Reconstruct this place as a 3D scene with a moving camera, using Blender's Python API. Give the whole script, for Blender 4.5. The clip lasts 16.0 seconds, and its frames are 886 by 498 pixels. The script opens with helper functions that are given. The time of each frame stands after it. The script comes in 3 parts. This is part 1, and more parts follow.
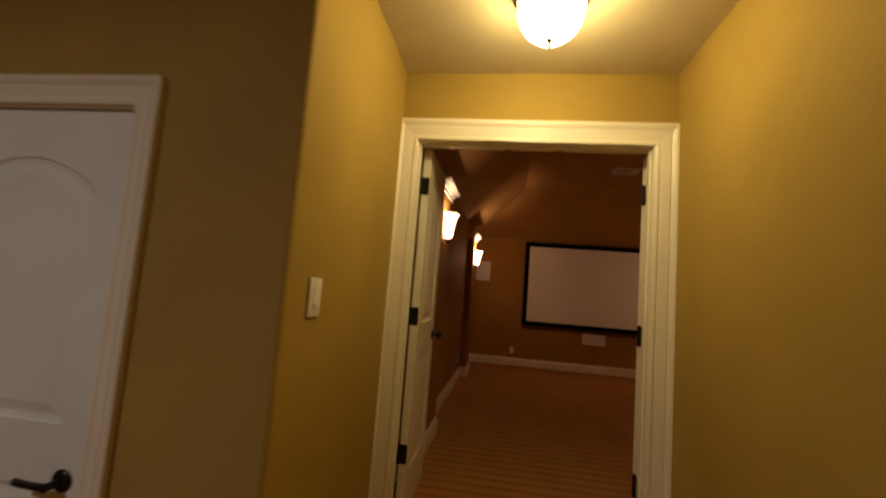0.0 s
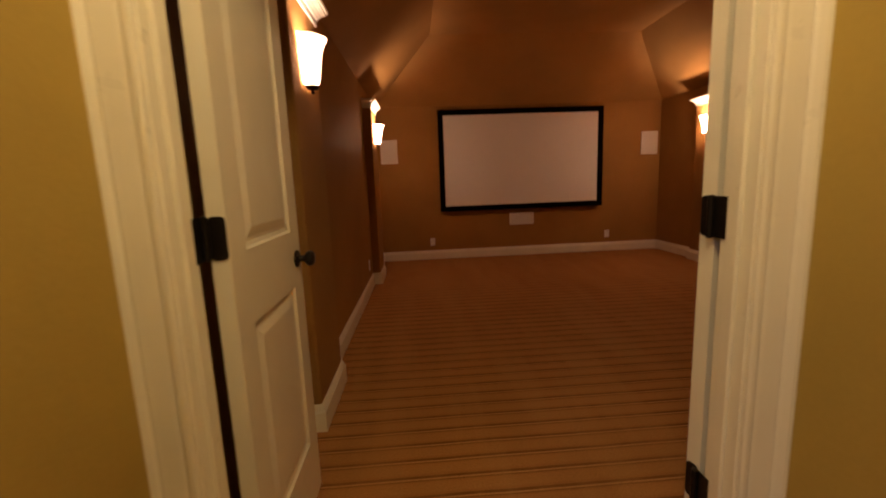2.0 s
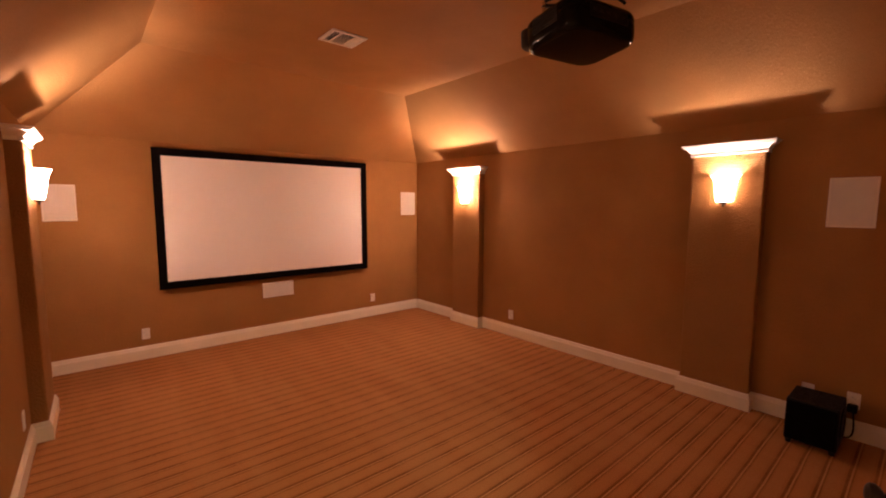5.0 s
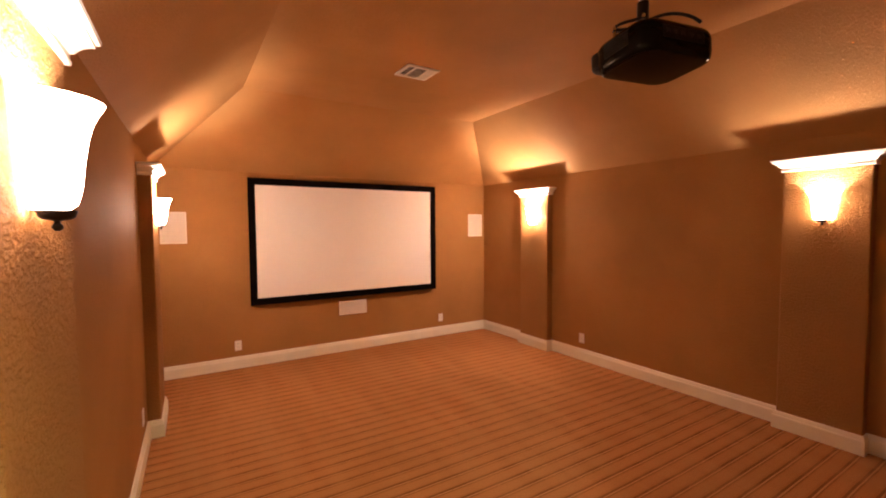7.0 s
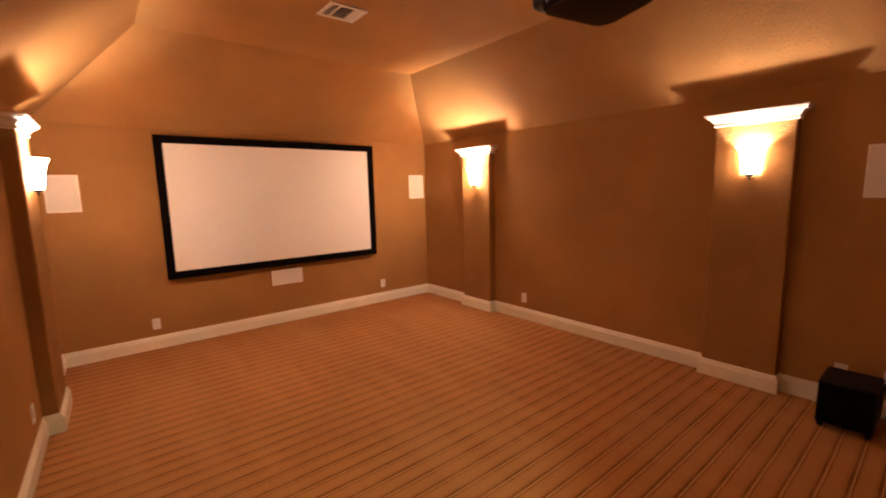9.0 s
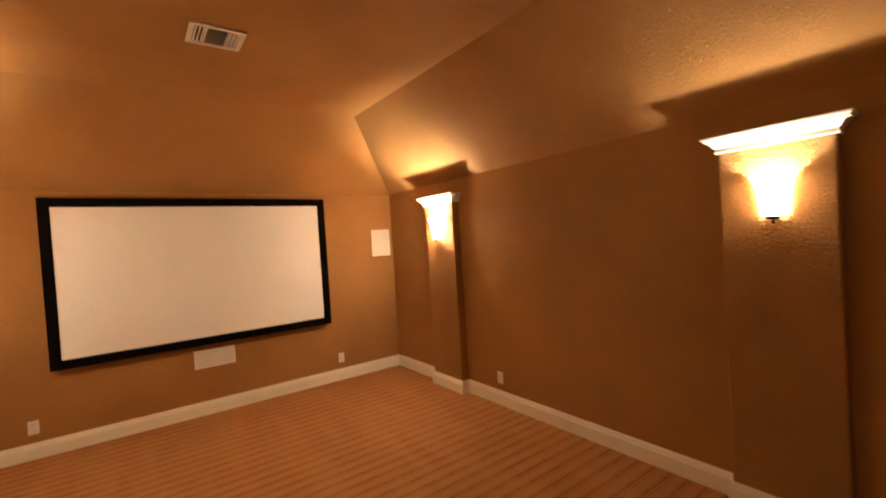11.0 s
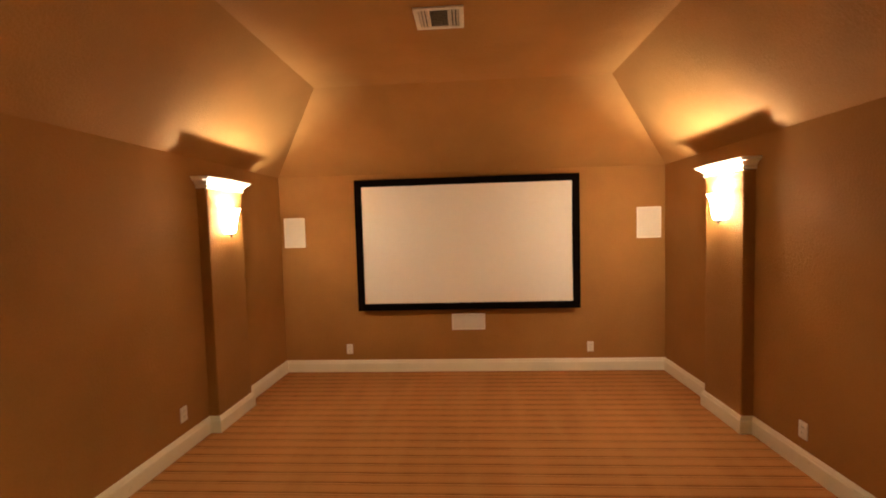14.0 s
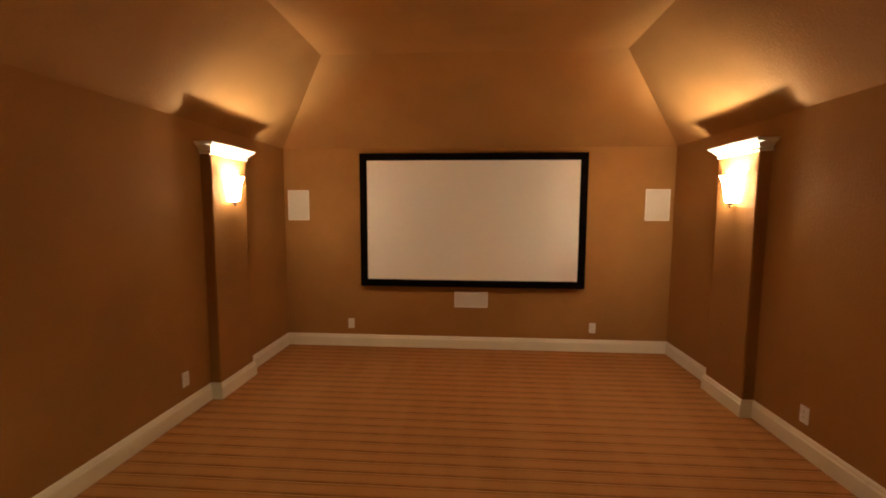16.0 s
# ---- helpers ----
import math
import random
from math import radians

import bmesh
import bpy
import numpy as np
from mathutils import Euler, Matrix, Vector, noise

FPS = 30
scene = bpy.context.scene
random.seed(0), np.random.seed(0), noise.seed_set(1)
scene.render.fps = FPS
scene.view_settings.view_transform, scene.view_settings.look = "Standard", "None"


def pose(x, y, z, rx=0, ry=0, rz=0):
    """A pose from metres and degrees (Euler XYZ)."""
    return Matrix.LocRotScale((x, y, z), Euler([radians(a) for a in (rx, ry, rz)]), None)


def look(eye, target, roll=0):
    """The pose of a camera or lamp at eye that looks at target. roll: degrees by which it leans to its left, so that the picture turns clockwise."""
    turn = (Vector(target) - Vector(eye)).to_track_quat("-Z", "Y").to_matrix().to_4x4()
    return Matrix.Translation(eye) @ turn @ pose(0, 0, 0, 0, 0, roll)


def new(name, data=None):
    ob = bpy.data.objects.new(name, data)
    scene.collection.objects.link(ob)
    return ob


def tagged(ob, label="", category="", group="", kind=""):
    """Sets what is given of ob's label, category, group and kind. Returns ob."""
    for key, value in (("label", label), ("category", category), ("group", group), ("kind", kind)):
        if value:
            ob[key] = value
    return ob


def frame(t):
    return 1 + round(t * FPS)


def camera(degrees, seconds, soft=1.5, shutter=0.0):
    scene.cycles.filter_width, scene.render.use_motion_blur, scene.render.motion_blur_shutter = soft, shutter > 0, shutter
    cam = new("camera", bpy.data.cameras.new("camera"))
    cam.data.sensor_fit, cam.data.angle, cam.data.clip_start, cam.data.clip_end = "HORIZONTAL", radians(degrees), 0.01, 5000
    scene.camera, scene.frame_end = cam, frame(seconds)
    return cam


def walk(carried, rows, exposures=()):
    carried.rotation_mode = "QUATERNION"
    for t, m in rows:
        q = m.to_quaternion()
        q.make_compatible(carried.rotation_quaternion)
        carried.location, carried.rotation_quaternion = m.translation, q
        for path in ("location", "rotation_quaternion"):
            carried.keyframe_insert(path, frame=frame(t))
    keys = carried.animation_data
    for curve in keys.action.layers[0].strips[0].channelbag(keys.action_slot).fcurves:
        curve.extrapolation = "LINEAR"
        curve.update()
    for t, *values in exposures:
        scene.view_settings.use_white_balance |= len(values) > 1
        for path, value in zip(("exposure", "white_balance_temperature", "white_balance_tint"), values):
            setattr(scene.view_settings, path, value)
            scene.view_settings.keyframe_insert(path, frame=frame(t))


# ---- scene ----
cam = camera(92.7, 16.0, soft=1.9, shutter=0.5)
PATH = [
    (0, (0.48, 0.188, 1.258), (0.196, 2.158, 1.449), 4.5),
    (0.5, (0.456, 0.516, 1.235), (0.366, 2.514, 1.254), 1.6),
    (1, (0.457, 0.843, 1.227), (0.568, 2.838, 1.133), 1.0),
    (1.5, (0.444, 1.191, 1.215), (0.606, 3.177, 1.048), -1.0),
    (2, (0.467, 1.529, 1.21), (0.595, 3.5, 0.892), -2.2),
    (2.5, (0.533, 1.831, 1.335), (0.798, 3.773, 0.94), -0.7),
    (3, (0.53, 2.097, 1.424), (1.245, 3.928, 1.056), 1.9),
    (3.5, (0.48, 2.33, 1.541), (1.639, 3.912, 1.153), 2.9),
    (4, (0.477, 2.501, 1.596), (1.869, 3.925, 1.406), 3.2),
    (4.5, (0.377, 2.626, 1.631), (1.678, 4.135, 1.464), 0.9),
    (4.7, (0.333, 2.654, 1.65), (1.639, 4.155, 1.444), 0.4),
    (6.8, (0.223, 2.626, 1.656), (1.283, 4.318, 1.548), -0.4),
    (7, (0.213, 2.611, 1.65), (1.262, 4.311, 1.548), -0.4),
    (7.5, (0.19, 2.627, 1.655), (1.207, 4.346, 1.544), -0.4),
    (8, (0.21, 2.606, 1.649), (1.244, 4.314, 1.53), -0.3),
    (8.5, (0.258, 2.640, 1.645), (1.382, 4.272, 1.451), -0.0),
    (9, (0.381, 2.746, 1.621), (1.626, 4.286, 1.345), -1.3),
    (9.2, (0.477, 2.757, 1.62), (1.737, 4.283, 1.332), -1.6),
    (11.3, (1.726, 3.101, 1.677), (2.837, 4.763, 1.733), -4.1),
    (11.5, (1.852, 3.148, 1.667), (2.813, 4.897, 1.794), -4.0),
    (12, (2.065, 3.261, 1.712), (2.826, 5.108, 1.797), -3.0),
    (12.5, (2.218, 3.248, 1.676), (2.518, 5.225, 1.72), -2.7),
    (13, (2.246, 3.216, 1.695), (2.242, 5.216, 1.697), -2.0),
    (13.5, (2.214, 3.202, 1.69), (2.106, 5.199, 1.638), -2.0),
    (14, (2.179, 3.215, 1.701), (2.056, 5.208, 1.592), -1.6),
    (14.5, (2.175, 3.221, 1.677), (2.065, 5.214, 1.544), -1.0),
    (15, (2.157, 3.234, 1.655), (2.038, 5.223, 1.489), -0.6),
    (15.5, (2.153, 3.244, 1.651), (2.03, 5.232, 1.474), 0.2),
    (16, (2.154, 3.249, 1.629), (2.019, 5.235, 1.44), 0.2),
]
EXPOSURES = [
    (0, -1.46, 8550, 33), (1.0, -1.23, 8500, 38), (1.5, -0.94, 8400, 38), (2.0, -0.79, 8000, 42), (2.5, -0.58, 7600, 46), (3.5, 0.02, 6900, 43), (4.0, 0.28, 6750, 48), (4.7, 0.66, 6800, 53),
    (6.8, 1.35, 6300, 35), (8.5, 1.32, 6400, 33), (9.2, 1.12, 6550, 31), (11.3, 1.06, 6250, 10), (14.5, 0.92, 6300, 8), (15.0, 0.91, 6300, 8), (15.5, 0.89, 6300, 7), (16, 0.36, 6300, 7),
]
walk(cam, [(t, look(eye, target, roll)) for t, eye, target, roll in PATH], EXPOSURES)

# ---------- world and lights ----------
world = bpy.data.worlds.new("world")
world.use_nodes = True
world.node_tree.nodes["Background"].inputs[0].default_value = (0.02, 0.018, 0.015, 1)
world.node_tree.nodes["Background"].inputs[1].default_value = 0.0
scene.world = world

SCONCE_WATTS, SCONCE_GLOW = 33.0, 36.0
HALL_GLOW = 140.0
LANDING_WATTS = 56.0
# gains (bulb, shade): rear pair cut, screen pair raised, imitating lens falloff
GAIN = {("west", False): (0.52, 0.52), ("east", False): (0.50, 0.46), ("west", True): (1.4, 2.4), ("east", True): (1.75, 3.4)}
SCONCE_COLOUR = (1.0, 0.91, 0.77)


def point_lamp(name, place, watts, colour, radius):
    data = bpy.data.lights.new(name, "POINT")
    data.energy, data.color, data.shadow_soft_size = watts, colour, radius
    ob = new(name, data)
    ob.location = place
    return ob


# ---------- materials ----------
def material(name):
    mat = bpy.data.materials.new(name)
    mat.use_nodes = True
    tree = mat.node_tree
    return mat, tree, tree.nodes["Principled BSDF"]


def node(tree, kind, **inputs):
    n = tree.nodes.new(kind)
    for key, value in inputs.items():
        n.inputs[key.replace("_", " ")].default_value = value
    return n


def noise_tex(tree, scale, detail=3.0, rough=0.55, coords="Object"):
    c = tree.nodes.new("ShaderNodeTexCoord")
    n = node(tree, "ShaderNodeTexNoise", Scale=scale, Detail=detail, Roughness=rough)
    tree.links.new(c.outputs[coords], n.inputs["Vector"])
    return n


def mapped(tree, value, low, high, to_low, to_high):
    m = tree.nodes.new("ShaderNodeMapRange")
    for i, v in ((1, low), (2, high), (3, to_low), (4, to_high)):
        m.inputs[i].default_value = v
    tree.links.new(value, m.inputs[0])
    return m.outputs[0]


def mixed(tree, factor, a, b):
    m = tree.nodes.new("ShaderNodeMix")
    m.data_type = "RGBA"
    tree.links.new(factor, m.inputs[0])
    for socket, v in ((m.inputs[6], a), (m.inputs[7], b)):
        if isinstance(v, tuple):
            socket.default_value = (*v, 1)
        else:
            tree.links.new(v, socket)
    return m.outputs[2]


def bumped(tree, shader, height, strength, distance):
    b = node(tree, "ShaderNodeBump", Strength=strength, Distance=distance)
    tree.links.new(height, b.inputs["Height"])
    tree.links.new(b.outputs[0], shader.inputs["Normal"])


def paint_wall(name, colour, rough=0.6, relief=0.5, grain=62, sheen=0.06):
    """Eggshell paint over a sprayed, lightly knocked-down texture."""
    mat, tree, sh = material(name)
    big = noise_tex(tree, 1.3, 4)
    dark = tuple(c * 0.90 for c in colour)
    light = tuple(c * 1.07 for c in colour)
    col = mixed(tree, mapped(tree, big.outputs[0], 0.35, 0.65, 0, 1), dark, light)
    fine = noise_tex(tree, 70, 4, 0.6)
    col2 = mixed(tree, mapped(tree, fine.outputs[0], 0.3, 0.7, 0.0, 0.16), col, tuple(c * 0.72 for c in colour))
    tree.links.new(col2, sh.inputs["Base Color"])
    sh.inputs["Roughness"].default_value = rough
    sh.inputs["Specular IOR Level"].default_value = sheen
    blot = mapped(tree, noise_tex(tree, grain, 5, 0.6).outputs[0], 0.42, 0.60, 0, 1)
    bumped(tree, sh, blot, relief, 0.0035)
    return mat


def gloss_paint(name, colour, rough=0.32):
    mat, tree, sh = material(name)
    n = noise_tex(tree, 5, 5)
    col = mixed(tree, mapped(tree, n.outputs[0], 0.3, 0.7, 0, 1), tuple(c * 0.93 for c in colour), colour)
    tree.links.new(col, sh.inputs["Base Color"])
    tree.links.new(mapped(tree, noise_tex(tree, 14, 3).outputs[0], 0.3, 0.7, rough * 0.85, rough * 1.25), sh.inputs["Roughness"])
    bumped(tree, sh, noise_tex(tree, 160, 2).outputs[0], 0.12, 0.001)
    return mat


def plastic(name, colour, rough=0.4, metal=0.0, wear=0.85, gloss=0.5):
    mat, tree, sh = material(name)
    n = noise_tex(tree, 22, 4)
    col = mixed(tree, mapped(tree, n.outputs[0], 0.35, 0.65, 0, 1), tuple(c * wear for c in colour), colour)
    tree.links.new(col, sh.inputs["Base Color"])
    tree.links.new(mapped(tree, noise_tex(tree, 60, 3).outputs[0], 0.3, 0.7, rough * 0.8, rough * 1.2), sh.inputs["Roughness"])
    sh.inputs["Metallic"].default_value = metal
    sh.inputs["Specular IOR Level"].default_value = gloss
    return mat


def carpet_material():
    """Ribbed broadloom: wide tan bands, a dark seam and a pale thread beside it, across the room."""
    mat, tree, sh = material("striped_carpet")
    c = tree.nodes.new("ShaderNodeTexCoord")
    sep = tree.nodes.new("ShaderNodeSeparateXYZ")
    tree.links.new(c.outputs["Object"], sep.inputs[0])
    wob = noise_tex(tree, 2.2, 2)
    add = tree.nodes.new("ShaderNodeMath")
    add.operation = "MULTIPLY_ADD"
    add.inputs[1].default_value = 0.012
    tree.links.new(wob.outputs[0], add.inputs[0])
    tree.links.new(sep.outputs["Y"], add.inputs[2])
    div = tree.nodes.new("ShaderNodeMath")
    div.operation = "DIVIDE"
    div.inputs[1].default_value = STRIPE
    tree.links.new(add.outputs[0], div.inputs[0])
    fract = tree.nodes.new("ShaderNodeMath")
    fract.operation = "FRACT"
    tree.links.new(div.outputs[0], fract.inputs[0])
    ramp = tree.nodes.new("ShaderNodeValToRGB")
    band, edge, thin = (0.455, 0.203, 0.068), (0.395, 0.168, 0.052), (0.205, 0.078, 0.021)
    dark, pale = (0.160, 0.060, 0.016), (0.550, 0.288, 0.108)
    stops = [(0.0, edge), (0.10, band), (0.52, band), (0.63, edge), (0.655, thin), (0.695, thin), (0.715, pale), (0.775, pale),
             (0.800, dark), (0.905, dark), (0.935, edge), (0.995, edge)]
    ramp.color_ramp.elements[0].position, ramp.color_ramp.elements[0].color = stops[0][0], (*stops[0][1], 1)
    ramp.color_ramp.elements[1].position, ramp.color_ramp.elements[1].color = stops[-1][0], (*stops[-1][1], 1)
    for p, col in stops[1:-1]:
        e = ramp.color_ramp.elements.new(p)
        e.color = (*col, 1)
    tree.links.new(fract.outputs[0], ramp.inputs[0])
    patch = mapped(tree, noise_tex(tree, 2.4, 5).outputs[0], 0.38, 0.66, 0.0, 0.36)
    col = mixed(tree, patch, ramp.outputs[0], (0.313, 0.138, 0.042))
    # vacuum strokes run along the room, across the stripes
    stretch = node(tree, "ShaderNodeVectorMath")
    stretch.operation = "MULTIPLY"
    stretch.inputs[1].default_value = (4.5, 0.7, 1.0)
    tree.links.new(c.outputs["Object"], stretch.inputs[0])
    stroke = node(tree, "ShaderNodeTexNoise", Scale=1.0, Detail=3.0, Roughness=0.6)
    tree.links.new(stretch.outputs[0], stroke.inputs["Vector"])
    col = mixed(tree, mapped(tree, stroke.outputs[0], 0.42, 0.62, 0.0, 0.30), col, (0.497, 0.248, 0.091))
    tuft = noise_tex(tree, 130, 4, 0.7)
    col = mixed(tree, mapped(tree, tuft.outputs[0], 0.35, 0.65, 0.0, 0.48), col, (0.184, 0.074, 0.022))
    tree.links.new(col, sh.inputs["Base Color"])
    sh.inputs["Roughness"].default_value = 0.95
    sh.inputs["Specular IOR Level"].default_value = 0.1
    sh.inputs["Sheen Weight"].default_value = 0.0
    rgb = tree.nodes.new("ShaderNodeRGBToBW")
    tree.links.new(ramp.outputs[0], rgb.inputs[0])
    mul = tree.nodes.new("ShaderNodeMath")
    mul.operation = "MULTIPLY_ADD"
    mul.inputs[1].default_value = 0.4
    tree.links.new(tuft.outputs[0], mul.inputs[0])
    tree.links.new(rgb.outputs[0], mul.inputs[2])
    bumped(tree, sh, mul.outputs[0], 0.5, 0.005)
    return mat


def glowing_glass(name, colour, strength):
    """Lit alabaster glass: a milky shell that gives off the lamp's light, cloudy veins in it."""
    mat, tree, sh = material(name)
    sh.inputs["Base Color"].default_value = (0.85, 0.78, 0.66, 1)
    sh.inputs["Roughness"].default_value = 0.25
    veins = noise_tex(tree, 9, 5, 0.6)
    col = mixed(tree, mapped(tree, veins.outputs[0], 0.35, 0.65, 0, 1), tuple(c * 0.8 for c in colour), colour)
    tree.links.new(col, sh.inputs["Emission Color"])
    sh.inputs["Emission Strength"].default_value = strength
    return mat


STRIPE = 0.112
PAINT = paint_wall("brown_wall_paint", (0.356, 0.180, 0.056), 0.72, 0.34, sheen=0.06)
PILASTER_PAINT = paint_wall("brown_knockdown_paint", (0.356, 0.180, 0.056), 0.70, 0.95, 66, 0.10)
HALL_PAINT = paint_wall("tan_hall_paint", (0.395, 0.262, 0.074), relief=0.10)
CEILING_PAINT = paint_wall("hall_ceiling_paint", (0.62, 0.52, 0.34), relief=0.2)
TRIM = gloss_paint("cream_trim_paint", (0.80, 0.74, 0.60))
DOOR_PAINT = gloss_paint("cream_door_paint", (0.74, 0.68, 0.55), 0.36)
WHITE_DOOR = gloss_paint("white_door_paint", (0.74, 0.76, 0.74), 0.4)
CARPET = carpet_material()
BRONZE = plastic("oil_rubbed_bronze", (0.022, 0.017, 0.014), 0.38, 0.7)
VELVET = plastic("black_velvet", (0.004, 0.003, 0.003), 0.95, 0.0, 0.8, 0.05)
SCREEN = plastic("matte_screen_fabric", (0.80, 0.78, 0.75), 0.9, 0.0, 0.985, 0.1)
GRILLE = plastic("white_grille_cloth", (0.64, 0.58, 0.51), 0.75, 0.0, 0.97, 0.3)
GRILLE_FRAME = plastic("white_grille_frame", (0.74, 0.68, 0.60), 0.45, 0.0, 0.96)
PLATE = plastic("white_plate_plastic", (0.78, 0.74, 0.67), 0.35)
SOCKET = plastic("ivory_socket_plastic", (0.73, 0.69, 0.62), 0.4, 0.0, 0.95)
SHADED_RECESS = plastic("shaded_recess", (0.02, 0.018, 0.016), 0.6)
BLACK_SHELL = plastic("black_gloss_shell", (0.006, 0.006, 0.006), 0.16, 0.0, 0.8, 0.10)
BLACK_METAL = plastic("black_satin_metal", (0.015, 0.014, 0.014), 0.4, 0.6)
BLACK_ASH = plastic("black_ash_veneer", (0.007, 0.006, 0.006), 0.55, 0.0, 0.7, 0.2)
LENS = plastic("coated_lens_glass", (0.03, 0.03, 0.05), 0.05)
CHROME = plastic("bright_chrome", (0.7, 0.68, 0.64), 0.15, 1.0)
PIPE_GREY = plastic("pale_grey_pipe", (0.42, 0.40, 0.38), 0.4, 0.4)
VENT_WHITE = plastic("white_vent_enamel", (0.72, 0.66, 0.58), 0.45)
SHADE_GLASS = {key: glowing_glass("lit_alabaster_shade", (1.0, 0.70, 0.42), SCONCE_GLOW * shade) for key, (bulb, shade) in GAIN.items()}
DOME_GLASS = glowing_glass("lit_opal_dome", (0.86, 0.86, 0.46), HALL_GLOW)


# ---------- mesh helpers ----------
def mesh_of(bm, name, mat, smooth=False):
    bmesh.ops.recalc_face_normals(bm, faces=bm.faces[:])
    me = bpy.data.meshes.new(name)
    bm.to_mesh(me)
    bm.free()
    me.materials.append(mat)
    if smooth:
        for p in me.polygons:
            p.use_smooth = True
        me.set_sharp_from_angle(angle=radians(40))
    return me


def part(name, bm, mat, parent, label="", smooth=False, at=None):
    ob = new(name, mesh_of(bm, name, mat, smooth))
    ob.parent = parent
    if at is not None:
        ob.matrix_basis = at
    if label:
        tagged(ob, label)
    return ob


def thing(name, label, category, at=None, group="", kind=""):
    ob = tagged(new(name), label, category, group, kind)
    if at is not None:
        ob.matrix_basis = at
    return ob


def structure(name, bm, mat, label, category, smooth=False):
    return tagged(new(name, mesh_of(bm, name, mat, smooth)), label, category, kind="structure")


def add_box(bm, x0, x1, y0, y1, z0, z1, bevel=0.0, segments=2):
    v = [bm.verts.new((x, y, z)) for z in (z0, z1) for y in (y0, y1) for x in (x0, x1)]
    faces = [bm.faces.new([v[i] for i in q]) for q in ((0, 2, 3, 1), (4, 5, 7, 6), (0, 1, 5, 4), (2, 6, 7, 3), (0, 4, 6, 2), (1, 3, 7, 5))]
    if bevel:
        edges = list({e for f in faces for e in f.edges})
        bmesh.ops.bevel(bm, geom=edges, offset=bevel, segments=segments, profile=0.5, affect="EDGES")
    return bm


def box(x0, x1, y0, y1, z0, z1, bevel=0.0, segments=2):
    return add_box(bmesh.new(), x0, x1, y0, y1, z0, z1, bevel, segments)


def add_prism(bm, outline, z0, z1):
    """An upright prism over a plan outline."""
    low = [bm.verts.new((x, y, z0)) for x, y in outline]
    high = [bm.verts.new((x, y, z1)) for x, y in outline]
    n = len(outline)
    bm.faces.new(low[::-1])
    bm.faces.new(high)
    for i in range(n):
        bm.faces.new((low[i], low[(i + 1) % n], high[(i + 1) % n], high[i]))
    return bm


def doorway_wall(x0, x1, a, b, head, low, top, y0, y1):
    """A wall along x with one door opening from a to b, in one piece."""
    bm = bmesh.new()
    outline = [(x0, low), (a, low), (a, head), (b, head), (b, low), (x1, low), (x1, top), (x0, top)]
    front = [bm.verts.new((x, y0, z)) for x, z in outline]
    back = [bm.verts.new((x, y1, z)) for x, z in outline]
    bm.faces.new(front)
    bm.faces.new(back[::-1])
    for i in range(8):
        j = (i + 1) % 8
        bm.faces.new((front[j], front[i], back[i], back[j]))
    return bm


def sweep(bm, path, profile, closed=False):
    """Runs a profile of (out, z) along a plan path; out is to the right of the way walked, corners are mitred."""
    pts = [Vector(p) for p in path]
    n = len(pts)
    rings = []
    for i, p in enumerate(pts):
        before = (p - pts[i - 1]).normalized() if i or closed else None
        after = (pts[(i + 1) % n] - p).normalized() if i < n - 1 or closed else None
        a, b = before or after, after or before
        na, nb = Vector((a.y, -a.x)), Vector((b.y, -b.x))
        m = (na + nb).normalized()
        m = m / max(0.3, m.dot(na))
        rings.append([bm.verts.new((p.x + m.x * o, p.y + m.y * o, z)) for o, z in profile])
    k = len(profile)
    for i in range(n if closed else n - 1):
        r, s = rings[i], rings[(i + 1) % n]
        for j in range(k):
            bm.faces.new((r[j], s[j], s[(j + 1) % k], r[(j + 1) % k]))
    if not closed:
        bm.faces.new(rings[0])
        bm.faces.new(rings[-1][::-1])
    return bm


def lathe(bm, profile, steps=24, centre=(0, 0), cap=True):
    """Turns a profile of (radius, z) about an upright axis."""
    rings = []
    for r, z in profile:
        if r < 1e-6:
            rings.append([bm.verts.new((centre[0], centre[1], z))])
        else:
            rings.append([bm.verts.new((centre[0] + r * math.cos(a), centre[1] + r * math.sin(a), z))
                          for a in (2 * math.pi * i / steps for i in range(steps))])
    for a, b in zip(rings, rings[1:]):
        if len(a) == 1 and len(b) == 1:
            continue
        for i in range(steps):
            j = (i + 1) % steps
            if len(a) == 1:
                bm.faces.new((a[0], b[j], b[i]))
            elif len(b) == 1:
                bm.faces.new((a[i], a[j], b[0]))
            else:
                bm.faces.new((a[i], a[j], b[j], b[i]))
    if cap:
        for ring in (rings[0], rings[-1]):
            if len(ring) > 1:
                bm.faces.new(ring)
    return bm


def moved(bm, m):
    bmesh.ops.transform(bm, matrix=m, verts=bm.verts[:])
    return bm


# ---------- the plan ----------
FRONT, BACK, HALL_FACE = 8.09, 2.51, 2.395
BREAK, TOP = 2.315, 3.023
RIDGE_L, RIDGE_R, RIDGE_Y = 0.766, 3.498, 7.172
LOW = -0.335                     # floor of the landing, two steps down


def left_x(y):
    return -0.036 - 0.0195 * (FRONT - y)


def right_x(y):
    return 4.375 + 0.004 * (FRONT - y)


JAMB_L, JAMB_R, HEAD = -0.018, 1.203, 2.06
HALL_L, HALL_R, HALL_TOP, ARRIS = -0.115, 1.313, 2.45, 1.30
PILASTERS = {"west": (3.78, 6.87), "east": (3.81, 6.87)}
PIL_W, PIL_D = 0.52, 0.09

